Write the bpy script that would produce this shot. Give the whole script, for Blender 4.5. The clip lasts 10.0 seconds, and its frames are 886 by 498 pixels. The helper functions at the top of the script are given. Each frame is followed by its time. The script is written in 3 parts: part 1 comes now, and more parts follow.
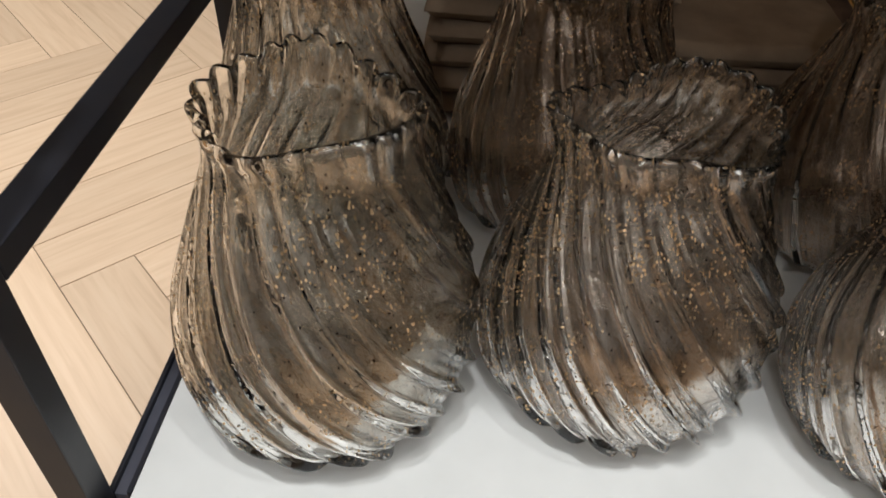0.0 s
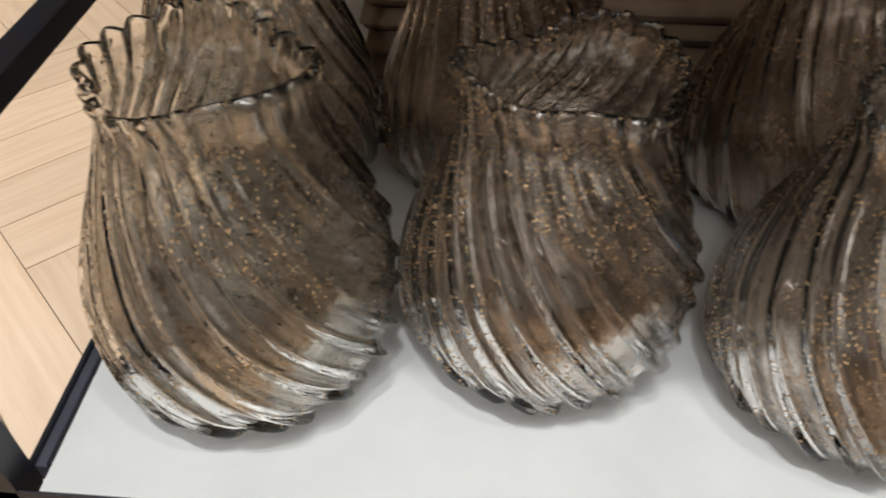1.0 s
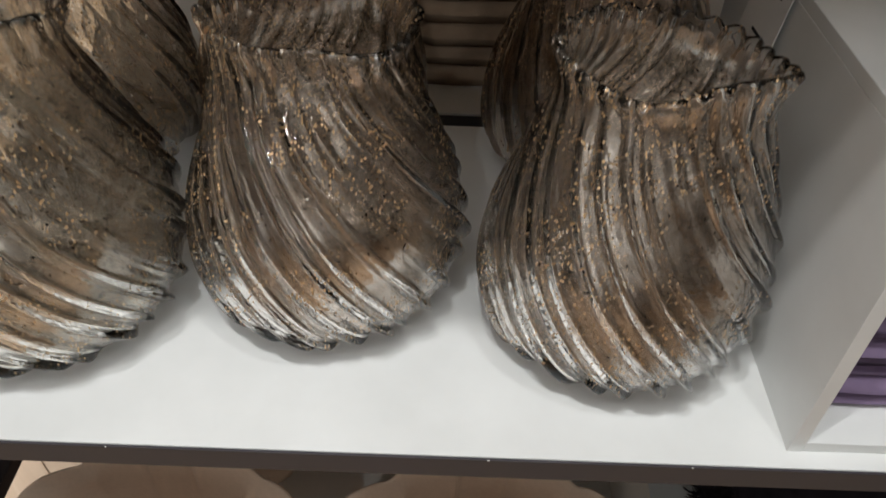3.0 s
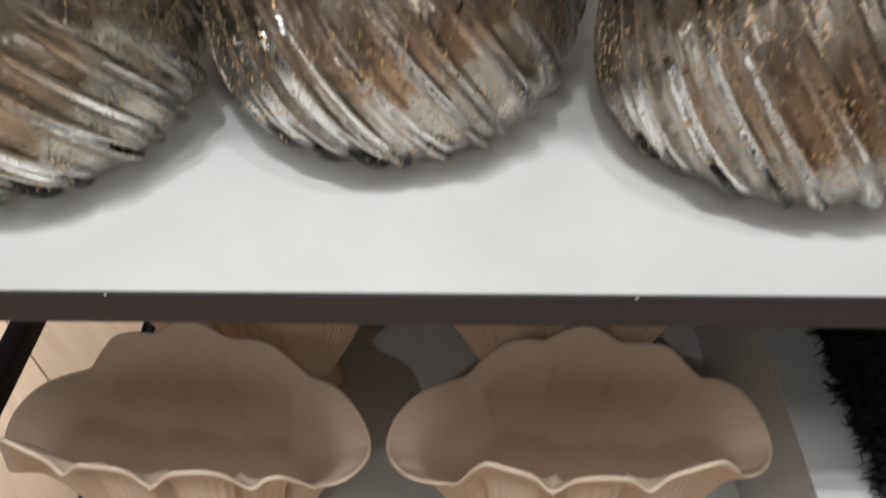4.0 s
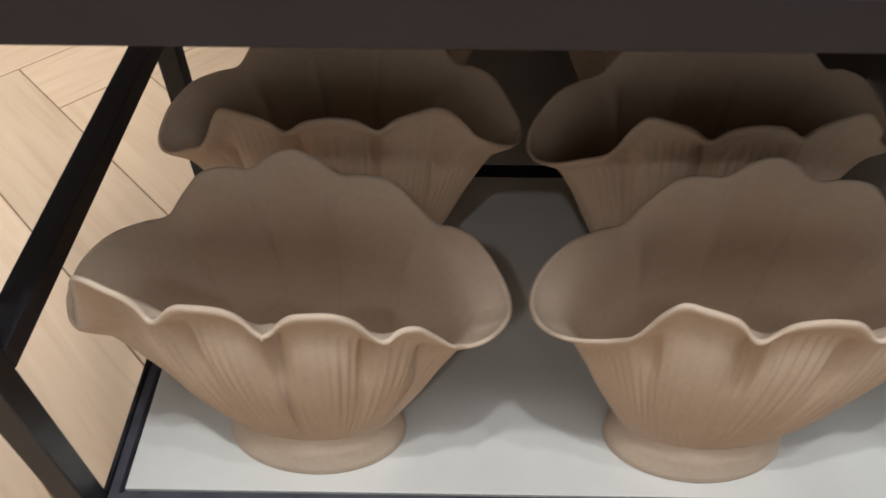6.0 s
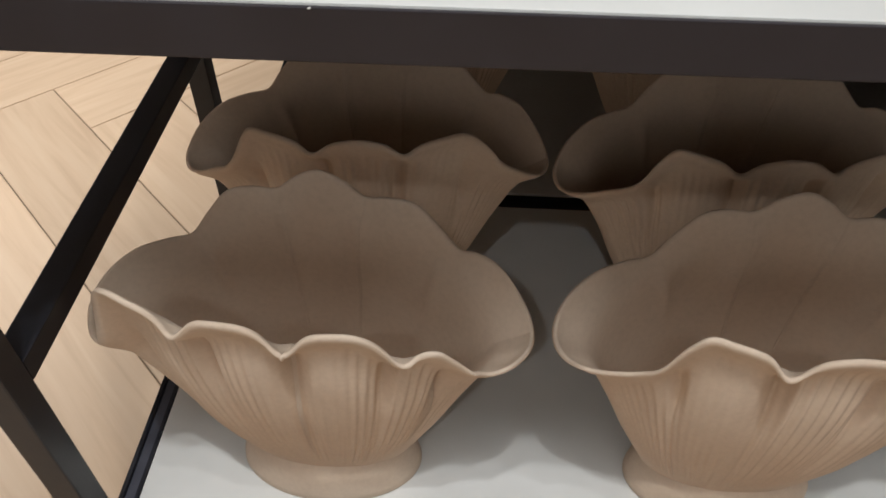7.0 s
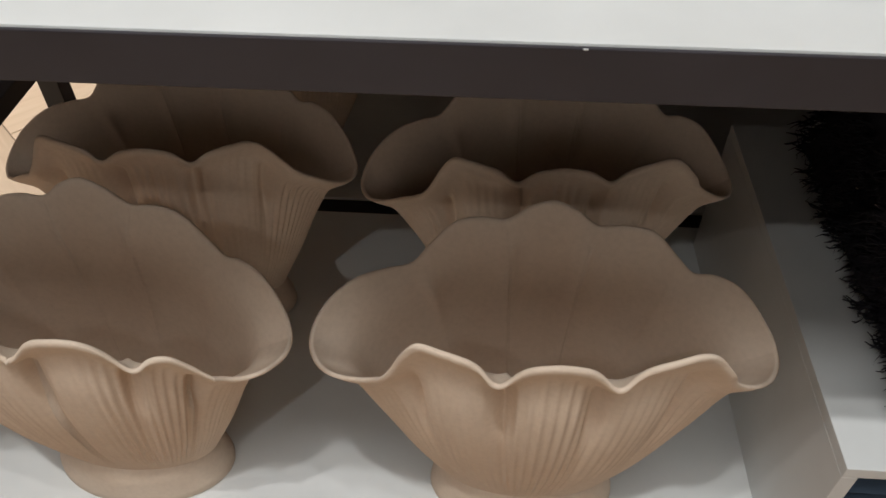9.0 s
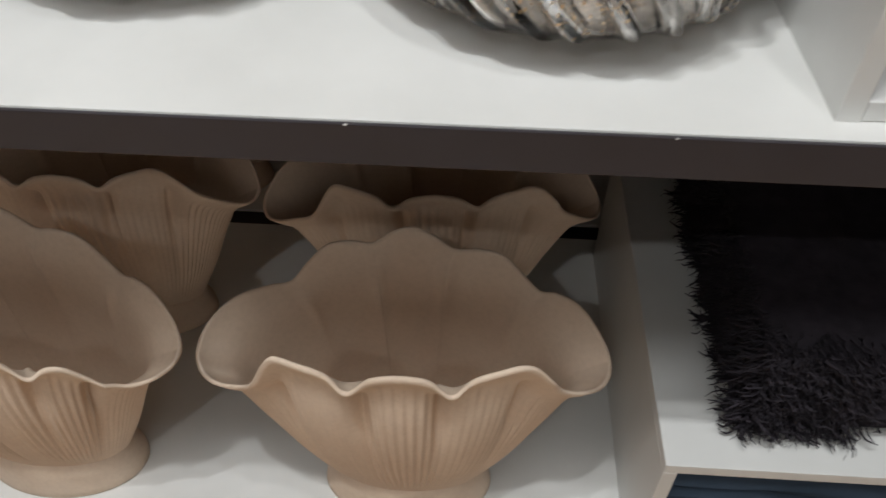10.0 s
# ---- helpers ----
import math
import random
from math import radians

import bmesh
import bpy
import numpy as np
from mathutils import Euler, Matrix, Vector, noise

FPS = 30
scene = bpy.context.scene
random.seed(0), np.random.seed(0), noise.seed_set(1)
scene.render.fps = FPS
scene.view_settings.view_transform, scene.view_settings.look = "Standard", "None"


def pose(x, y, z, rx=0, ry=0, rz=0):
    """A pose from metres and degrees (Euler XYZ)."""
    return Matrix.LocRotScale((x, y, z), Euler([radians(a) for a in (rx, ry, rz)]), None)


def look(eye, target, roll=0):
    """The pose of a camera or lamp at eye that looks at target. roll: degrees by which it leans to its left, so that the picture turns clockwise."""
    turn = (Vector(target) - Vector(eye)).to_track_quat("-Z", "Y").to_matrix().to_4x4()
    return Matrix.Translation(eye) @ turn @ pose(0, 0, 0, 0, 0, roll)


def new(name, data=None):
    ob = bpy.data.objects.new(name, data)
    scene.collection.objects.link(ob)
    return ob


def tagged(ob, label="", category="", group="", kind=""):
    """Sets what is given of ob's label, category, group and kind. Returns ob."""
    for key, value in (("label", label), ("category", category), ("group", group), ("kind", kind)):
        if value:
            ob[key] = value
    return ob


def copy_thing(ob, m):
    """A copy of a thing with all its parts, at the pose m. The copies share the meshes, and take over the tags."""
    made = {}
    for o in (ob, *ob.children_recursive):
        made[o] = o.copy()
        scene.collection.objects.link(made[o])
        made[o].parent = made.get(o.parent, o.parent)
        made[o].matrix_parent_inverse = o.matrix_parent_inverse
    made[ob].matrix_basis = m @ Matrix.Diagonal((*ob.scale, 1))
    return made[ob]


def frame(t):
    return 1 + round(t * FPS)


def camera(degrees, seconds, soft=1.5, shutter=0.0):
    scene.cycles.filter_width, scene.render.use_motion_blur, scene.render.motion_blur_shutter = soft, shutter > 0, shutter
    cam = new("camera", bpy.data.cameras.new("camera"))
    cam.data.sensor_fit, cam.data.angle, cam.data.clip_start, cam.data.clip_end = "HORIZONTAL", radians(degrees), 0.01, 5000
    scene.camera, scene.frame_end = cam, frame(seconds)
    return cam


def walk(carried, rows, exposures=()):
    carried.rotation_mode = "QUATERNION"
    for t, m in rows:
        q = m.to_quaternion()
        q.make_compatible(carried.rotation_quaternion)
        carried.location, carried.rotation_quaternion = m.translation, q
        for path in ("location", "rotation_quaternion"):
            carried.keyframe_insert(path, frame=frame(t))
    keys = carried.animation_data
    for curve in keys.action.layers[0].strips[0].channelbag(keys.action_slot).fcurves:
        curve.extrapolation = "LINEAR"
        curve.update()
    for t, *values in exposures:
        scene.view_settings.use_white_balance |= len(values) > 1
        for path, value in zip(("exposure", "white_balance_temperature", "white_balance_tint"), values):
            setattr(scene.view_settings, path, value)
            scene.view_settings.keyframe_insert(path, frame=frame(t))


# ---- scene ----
cam = camera(59.9, 10.0, shutter=0.4)
PATH = [
    (0, (0.268, -0.273, 1.365), (0.165, 1.198, 0.014), 2.0),
    (0.5, (0.287, -0.274, 1.349), (0.191, 1.181, -0.02), 1.7),
    (1, (0.331, -0.271, 1.354), (0.249, 1.158, -0.043), 1.0),
    (1.5, (0.429, -0.29, 1.375), (0.353, 1.124, -0.038), -0.3),
    (2, (0.506, -0.31, 1.386), (0.408, 1.112, -0.017), -1.6),
    (2.2, (0.525, -0.307, 1.393), (0.426, 1.099, -0.026), -1.7),
    (3.3, (0.482, -0.343, 1.285), (0.521, 1.137, -0.059), 3.2),
    (3.5, (0.474, -0.332, 1.239), (0.464, 1.144, -0.11), 1.0),
    (4, (0.441, -0.289, 1.131), (0.398, 1.115, -0.293), -0.9),
    (4.5, (0.425, -0.295, 1.081), (0.407, 0.974, -0.465), -0.3),
    (5, (0.411, -0.296, 1.064), (0.395, 0.933, -0.514), -0.4),
    (5.5, (0.372, -0.292, 1.024), (0.35, 0.961, -0.535), -0.5),
    (6, (0.311, -0.289, 0.962), (0.291, 1.058, -0.517), 0.1),
    (6.2, (0.293, -0.29, 0.951), (0.259, 1.048, -0.535), -0.2),
    (7.5, (0.356, -0.288, 0.956), (0.263, 1.152, -0.429), 0.5),
    (8, (0.463, -0.274, 0.957), (0.355, 1.163, -0.429), -0.6),
    (8.5, (0.499, -0.274, 0.95), (0.393, 1.155, -0.445), -0.6),
    (9, (0.503, -0.282, 0.962), (0.406, 1.131, -0.45), -0.1),
    (9.5, (0.551, -0.3, 0.994), (0.455, 1.106, -0.425), -0.0),
    (10, (0.608, -0.309, 1.027), (0.533, 1.095, -0.394), 0.6),
]
walk(cam, [(t, look(eye, target, roll)) for t, eye, target, roll in PATH])

# ---------------------------------------------------------------- world and lights
world = bpy.data.worlds.new("shop_air")
scene.world = world
world.use_nodes = True
world.node_tree.nodes["Background"].inputs[0].default_value = (1.0, 0.93, 0.85, 1)
world.node_tree.nodes["Background"].inputs[1].default_value = 0.02


def spot(name, eye, target, power, cone, radius, colour=(1.0, 0.9, 0.78), blend=0.6):
    data = bpy.data.lights.new(name, "SPOT")
    data.energy, data.spot_size, data.spot_blend = power, radians(cone), blend
    data.shadow_soft_size, data.color = radius, colour
    ob = new(name, data)
    ob.matrix_world = look(eye, target)
    return ob


CEILING = 3.3
WARM = (0.975, 1.0, 1.01)
# track spots that graze the shelf fronts from steeply above
for place, aim, power in (((0.05, -0.46, 3.14), (0.40, 0.0, 0.5), 62), ((0.95, -0.46, 3.14), (0.8, 0.0, 0.5), 30), ((0.30, -0.60, 3.14), (0.40, 0.0, 0.5), 50)):
    spot("spot_lamp", place, aim, power, 75, 0.03, WARM)
# narrow downlights that pool on the aisle floor, and one on the floor beside the rack
for place, aim, power, cone in (((-0.5, -1.15, 3.14), (-0.5, -1.15, 0.0), 75, 40), ((0.9, -1.2, 3.14), (0.9, -1.2, 0.0), 35, 40),
                                ((-1.85, 1.4, 3.14), (-1.82, 1.4, 0.0), 470, 73)):
    spot("spot_lamp", place, aim, power, cone, 0.04, WARM)
# an added accent spot that brightens the vases, no known lamp of the shop
spot("spot_lamp", (1.5, -2.45, 3.14), (0.27, 0.17, 1.09), 45, 14.5, 0.09, WARM, 0.7)
# a farther spot that reaches in under the shelves
spot("spot_lamp", (-0.10, -2.08, 3.14), (0.38, 0.2, 0.5), 27, 46, 0.03, WARM)


def fill_light(name, place, sx, sy, power):
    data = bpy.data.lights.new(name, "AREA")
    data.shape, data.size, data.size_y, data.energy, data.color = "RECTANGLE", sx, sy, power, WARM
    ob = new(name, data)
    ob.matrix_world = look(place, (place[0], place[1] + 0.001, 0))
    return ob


# area lamp added as fill: lifts the bowl fronts, streaks the vase reflections
fill_light("vase_fill_lamp", (0.4, -1.05, CEILING - 0.02), 2.6, 0.5, 20)
# spots added behind the aisle, brightening the south wall that the vases mirror
for x in (-2.6, 0.3, 3.0):
    spot("spot_lamp", (x, -3.9, 3.0), (x, -5.0, 2.5), 108, 110, 0.05, WARM)

# ---------------------------------------------------------------- materials


def nodes_of(name):
    m = bpy.data.materials.new(name)
    m.use_nodes = True
    t = m.node_tree
    return m, t, t.nodes["Principled BSDF"]


def link(t, a, b):
    t.links.new(a, b)


def tex(t, scale, detail=4.0, rough=0.55, coords="Object", stretch=(1, 1, 1), distortion=0.0):
    c = t.nodes.new("ShaderNodeTexCoord")
    mp = t.nodes.new("ShaderNodeMapping")
    mp.inputs["Scale"].default_value = stretch
    n = t.nodes.new("ShaderNodeTexNoise")
    n.inputs["Scale"].default_value, n.inputs["Detail"].default_value = scale, detail
    n.inputs["Roughness"].default_value, n.inputs["Distortion"].default_value = rough, distortion
    link(t, c.outputs[coords], mp.inputs[0])
    link(t, mp.outputs[0], n.inputs["Vector"])
    return n


def ramp(t, src, stops):
    r = t.nodes.new("ShaderNodeValToRGB")
    while len(r.color_ramp.elements) < len(stops):
        r.color_ramp.elements.new(0.5)
    for e, (p, c) in zip(r.color_ramp.elements, stops):
        e.position, e.color = p, (*c, 1) if len(c) == 3 else c
    link(t, src, r.inputs[0])
    return r


def bump(t, src, strength, distance, into):
    b = t.nodes.new("ShaderNodeBump")
    b.inputs["Strength"].default_value, b.inputs["Distance"].default_value = strength, distance
    link(t, src, b.inputs["Height"])
    link(t, b.outputs[0], into.inputs["Normal"])
    return b


def plain(name, low, high, rough, scale=30, bump_mm=0.0, bump_scale=400, metal=0.0, coords="Object", rough_var=0.08):
    m, t, p = nodes_of(name)
    n = tex(t, scale, coords=coords)
    link(t, ramp(t, n.outputs[0], [(0.3, low), (0.7, high)]).outputs[0], p.inputs["Base Color"])
    r = ramp(t, n.outputs[0], [(0.3, (rough - rough_var,) * 3), (0.75, (rough + rough_var,) * 3)])
    link(t, r.outputs[0], p.inputs["Roughness"])
    p.inputs["Metallic"].default_value = metal
    if bump_mm:
        bump(t, tex(t, bump_scale, 3, coords=coords).outputs[0], 0.6, bump_mm / 1000, p)
    return m


WHITE = plain("white_lacquer", (0.72, 0.72, 0.70), (0.80, 0.80, 0.78), 0.38, 9, 0.05, 700)
BLACK = plain("black_powder_coat", (0.016, 0.017, 0.023), (0.024, 0.026, 0.034), 0.36, 40, 0.06, 1400)
# black rails whose blue-grey sheen is put into the base colour
RAIL = plain("black_rail_sheen", (0.060, 0.062, 0.080), (0.085, 0.088, 0.112), 0.34, 25, 0.05, 1200)
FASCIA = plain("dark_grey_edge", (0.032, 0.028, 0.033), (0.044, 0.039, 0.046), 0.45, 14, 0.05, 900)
PLASTER = plain("wall_paint", (0.42, 0.395, 0.37), (0.48, 0.455, 0.43), 0.7, 3)
CEIL = plain("ceiling_paint", (0.52, 0.51, 0.50), (0.58, 0.57, 0.56), 0.8, 3)
CARD = plain("white_card", (0.74, 0.73, 0.72), (0.8, 0.79, 0.78), 0.5, 20)
INK = plain("black_print", (0.02, 0.02, 0.02), (0.03, 0.03, 0.03), 0.6, 60)
GOLD = plain("brass_wire", (0.72, 0.48, 0.16), (0.82, 0.58, 0.22), 0.25, 60, metal=1.0)
BLUE = plain("blue_cotton", (0.045, 0.075, 0.12), (0.07, 0.11, 0.17), 0.9, 14, 0.5, 900)
TEAL = plain("teal_cotton", (0.16, 0.27, 0.26), (0.24, 0.37, 0.35), 0.9, 14, 0.5, 900)
TAUPE = plain("taupe_cotton", (0.085, 0.07, 0.06), (0.13, 0.11, 0.10), 0.9, 14, 0.5, 900)
PLUM = plain("plum_cotton", (0.055, 0.05, 0.075), (0.085, 0.08, 0.11), 0.9, 14, 0.5, 900)
LILAC = plain("lilac_cotton", (0.16, 0.11, 0.19), (0.26, 0.19, 0.30), 0.9, 18, 0.5, 900)
DARKCLOTH = plain("black_wool", (0.016, 0.013, 0.018), (0.046, 0.037, 0.048), 0.95, 60, 1.2, 500)
BEIGE = plain("beige_blanket", (0.22, 0.15, 0.10), (0.34, 0.25, 0.17), 0.95, 20, 1.0, 500)
FUR = plain("brown_fur", (0.09, 0.05, 0.03), (0.2, 0.12, 0.075), 0.95, 45, 2.0, 260)


def clay_material():
    m, t, p = nodes_of("blush_clay")
    n = tex(t, 9, 5)
    f = tex(t, 220, 3)
    base = ramp(t, n.outputs[0], [(0.3, (0.75, 0.585, 0.45)), (0.7, (0.83, 0.675, 0.535))])
    mix = t.nodes.new("ShaderNodeMixRGB")
    mix.blend_type, mix.inputs[0].default_value = "MULTIPLY", 0.35
    link(t, base.outputs[0], mix.inputs[1])
    link(t, ramp(t, f.outputs[0], [(0.25, (0.82, 0.8, 0.78)), (0.6, (1, 1, 1))]).outputs[0], mix.inputs[2])
    link(t, mix.outputs[0], p.inputs["Base Color"])
    p.inputs["Roughness"].default_value = 0.72
    p.inputs["Specular IOR Level"].default_value = 0.25
    bump(t, tex(t, 650, 4).outputs[0], 0.5, 0.0002, p)
    return m


CLAY = clay_material()


def math_node(t, operation, a, b=None, clamp=False):
    n = t.nodes.new("ShaderNodeMath")
    n.operation, n.use_clamp = operation, clamp
    for k, v in enumerate((a, b)):
        if isinstance(v, (int, float)):
            n.inputs[k].default_value = v
        elif v is not None:
            link(t, v, n.inputs[k])
    return n.outputs[0]


def specks(t, scale, stretch, size, share):
    """Scattered small grains: 1 inside a grain, 0 elsewhere."""
    c, mp, v = t.nodes.new("ShaderNodeTexCoord"), t.nodes.new("ShaderNodeMapping"), t.nodes.new("ShaderNodeTexVoronoi")
    mp.inputs["Scale"].default_value, v.inputs["Scale"].default_value = stretch, scale
    link(t, c.outputs["Object"], mp.inputs[0])
    link(t, mp.outputs[0], v.inputs["Vector"])
    pick = t.nodes.new("ShaderNodeSeparateColor")
    link(t, v.outputs["Color"], pick.inputs[0])
    return math_node(t, "MULTIPLY", math_node(t, "LESS_THAN", v.outputs["Distance"], size), math_node(t, "LESS_THAN", pick.outputs[0], share))


def contour(t, source, count, low, high):
    """Thin winding lines along the level curves of a noise."""
    wave = math_node(t, "PINGPONG", math_node(t, "MULTIPLY", source, count), 1.0)
    return ramp(t, wave, [(low, (0, 0, 0)), (high, (1, 1, 1))]).outputs[0]


def glass_material(name, tint, gold, share):
    """Clear tinted blown glass with drawn waves and scattered gold grains."""
    m, t, g = nodes_of(name)
    g.inputs["Base Color"].default_value = (*tint, 1)
    g.inputs["Transmission Weight"].default_value, g.inputs["IOR"].default_value = 1.0, 1.5
    g.inputs["Roughness"].default_value = 0.01
    flow = tex(t, 1.0, 2, 0.5, coords="UV", stretch=(1.1, 9.0, 1), distortion=1.0)
    fine = tex(t, 95, 1.5, 0.5, stretch=(1, 1, 0.5), distortion=1.0)
    b1 = t.nodes.new("ShaderNodeBump")
    b1.inputs["Strength"].default_value, b1.inputs["Distance"].default_value = 0.5, 0.0018
    link(t, flow.outputs[0], b1.inputs["Height"])
    b2 = bump(t, fine.outputs[0], 0.3, 0.0009, g)
    link(t, b1.outputs[0], b2.inputs["Normal"])
    grain, mix = t.nodes.new("ShaderNodeBsdfPrincipled"), t.nodes.new("ShaderNodeMixShader")
    grain.inputs["Base Color"].default_value = (*gold, 1)
    grain.inputs["Metallic"].default_value, grain.inputs["Roughness"].default_value = 0.6, 0.42
    dots = math_node(t, "MAXIMUM", specks(t, 360, (1, 1, 0.55), 0.29, share), specks(t, 210, (0.6, 1, 1), 0.20, share * 0.45))
    patchy = ramp(t, tex(t, 16, 3).outputs[0], [(0.42, (0, 0, 0)), (0.55, (1, 1, 1))]).outputs[0]
    link(t, math_node(t, "MULTIPLY", dots, patchy), mix.inputs[0])
    link(t, g.outputs[0], mix.inputs[1])
    link(t, grain.outputs[0], mix.inputs[2])
    link(t, mix.outputs[0], t.nodes["Material Output"].inputs[0])
    return m


def lining_material(name, cover_low, cover_high, metal_low, metal_high, thread):
    """Patchy silver and copper lustre: blotches, winding threads along the ribs and pits over clear gaps."""
    m, t, c = nodes_of(name)
    out = t.nodes["Material Output"]
    c.inputs["Metallic"].default_value = 1.0
    patch = tex(t, 11, 4, 0.6, distortion=1.4)
    metal = ramp(t, patch.outputs[0], [(0.42, metal_low), (0.58, metal_high)])
    cover = ramp(t, patch.outputs[0], [(0.40, (cover_low,) * 3), (0.62, (cover_high,) * 3)]).outputs[0]
    swirl = tex(t, 1.0, 4, 0.6, coords="UV", stretch=(1.5, 7.0, 1), distortion=1.6)
    lines = contour(t, swirl.outputs[0], 16, 0.80, 0.92)
    edge = contour(t, swirl.outputs[0], 16, 0.93, 0.97)
    tone = t.nodes.new("ShaderNodeMixRGB")
    tone.inputs[2].default_value = (*thread, 1)
    link(t, lines, tone.inputs[0])
    link(t, metal.outputs[0], tone.inputs[1])
    pits = math_node(t, "MAXIMUM", specks(t, 330, (1, 1, 0.6), 0.27, 0.11), specks(t, 190, (0.45, 1, 1.3), 0.17, 0.10))
    dark = t.nodes.new("ShaderNodeMixRGB")
    dark.inputs[2].default_value = (0.10, 0.045, 0.02, 1)
    link(t, pits, dark.inputs[0])
    link(t, tone.outputs[0], dark.inputs[1])
    link(t, dark.outputs[0], c.inputs["Base Color"])
    link(t, ramp(t, lines, [(0.0, (0.06,) * 3), (1.0, (0.20,) * 3)]).outputs[0], c.inputs["Roughness"])
    total = math_node(t, "ADD", cover, math_node(t, "MULTIPLY", lines, 0.35), True)
    total = math_node(t, "SUBTRACT", total, math_node(t, "MULTIPLY", edge, 0.5), True)
    total = math_node(t, "MAXIMUM", total, pits)
    clear, mix = t.nodes.new("ShaderNodeBsdfTransparent"), t.nodes.new("ShaderNodeMixShader")
    link(t, total, mix.inputs[0])
    link(t, clear.outputs[0], mix.inputs[1])
    link(t, c.outputs[0], mix.inputs[2])
    link(t, mix.outputs[0], out.inputs[0])
    b1 = t.nodes.new("ShaderNodeBump")
    b1.inputs["Strength"].default_value, b1.inputs["Distance"].default_value = 0.5, 0.0016
    link(t, swirl.outputs[0], b1.inputs["Height"])
    b2 = bump(t, tex(t, 110, 1.5, 0.5, distortion=1.5).outputs[0], 0.16, 0.0008, c)
    link(t, b1.outputs[0], b2.inputs["Normal"])
    return m


SMOKE = (glass_material("smoky_glass", (0.96, 0.93, 0.90), (0.88, 0.60, 0.33), 0.36),
         lining_material("smoky_lustre", 0.22, 0.76, (0.95, 0.85, 0.74), (0.98, 0.97, 0.95), (0.82, 0.64, 0.48)))
AMBER = (glass_material("pale_glass", (0.985, 0.97, 0.93), (0.86, 0.60, 0.33), 0.26),
         lining_material("pale_lustre", 0.10, 0.58, (0.98, 0.90, 0.80), (0.99, 0.98, 0.96), (0.80, 0.61, 0.42)))
DARK = (glass_material("dark_smoky_glass", (0.86, 0.80, 0.74), (0.80, 0.52, 0.28), 0.22),
        lining_material("faint_lustre", 0.18, 0.70, (0.86, 0.72, 0.59), (0.95, 0.93, 0.91), (0.60, 0.42, 0.28)))
CLEAR = nodes_of("clear_glass")[0]
CLEAR.node_tree.nodes["Principled BSDF"].inputs["Transmission Weight"].default_value = 1.0
CLEAR.node_tree.nodes["Principled BSDF"].inputs["Base Color"].default_value = (0.75, 0.92, 0.9, 1)
CLEAR.node_tree.nodes["Principled BSDF"].inputs["Roughness"].default_value = 0.05


def oak_material():
    m, t, p = nodes_of("pale_oak")
    info = t.nodes.new("ShaderNodeObjectInfo")
    c = t.nodes.new("ShaderNodeTexCoord")
    shift = t.nodes.new("ShaderNodeVectorMath")
    shift.operation = "MULTIPLY_ADD"
    shift.inputs[1].default_value = (1.2, 14, 1)
    link(t, c.outputs["Object"], shift.inputs[0])
    cmb = t.nodes.new("ShaderNodeCombineXYZ")
    scale = t.nodes.new("ShaderNodeMath")
    scale.operation = "MULTIPLY"
    scale.inputs[1].default_value = 40
    link(t, info.outputs["Random"], scale.inputs[0])
    link(t, scale.outputs[0], cmb.inputs[0])
    link(t, scale.outputs[0], cmb.inputs[1])
    link(t, cmb.outputs[0], shift.inputs[2])
    n = t.nodes.new("ShaderNodeTexNoise")
    n.inputs["Scale"].default_value, n.inputs["Detail"].default_value, n.inputs["Distortion"].default_value = 3.0, 7, 0.6
    link(t, shift.outputs[0], n.inputs["Vector"])
    base = ramp(t, n.outputs[0], [(0.25, (0.56, 0.385, 0.25)), (0.5, (0.64, 0.455, 0.305)), (0.75, (0.68, 0.50, 0.345))])
    hue = t.nodes.new("ShaderNodeHueSaturation")
    var = t.nodes.new("ShaderNodeMapRange")
    var.inputs["To Min"].default_value, var.inputs["To Max"].default_value = 0.9, 1.06
    link(t, info.outputs["Random"], var.inputs["Value"])
    link(t, var.outputs[0], hue.inputs["Value"])
    link(t, base.outputs[0], hue.inputs["Color"])
    link(t, hue.outputs[0], p.inputs["Base Color"])
    p.inputs["Roughness"].default_value = 0.5
    bump(t, n.outputs[0], 0.25, 0.001, p)
    return m


OAK = oak_material()
JOINT = plain("dark_floor_joint", (0.16, 0.11, 0.075), (0.22, 0.16, 0.11), 0.8, 30)

# ---------------------------------------------------------------- mesh helpers


def mesh_of(name, bm, material, smooth=False):
    me = bpy.data.meshes.new(name)
    bm.normal_update()
    bm.to_mesh(me)
    bm.free()
    me.materials.append(material)
    if smooth:
        me.shade_smooth()
    return me


def part(name, bm, material, parent=None, label="", smooth=False):
    ob = new(name, mesh_of(name, bm, material, smooth))
    if parent:
        ob.parent = parent
    return tagged(ob, label)


def thing(name, place, label, category, group="", kind="", turn=0):
    ob = new(name)
    ob.empty_display_size = 0.02
    ob.matrix_basis = pose(*place, 0, 0, turn)
    return tagged(ob, label, category, group, kind)


def box(lo, hi, bevel=0.0, bm=None, segments=2):
    bm = bm or bmesh.new()
    g = bmesh.ops.create_cube(bm, size=1)
    for v in g["verts"]:
        v.co = Vector([l + (c + 0.5) * (h - l) for l, h, c in zip(lo, hi, v.co)])
    if bevel:
        edges = {e for v in g["verts"] for e in v.link_edges}
        bmesh.ops.bevel(bm, geom=list(edges), offset=bevel, segments=segments, affect="EDGES", profile=0.7)
    return bm


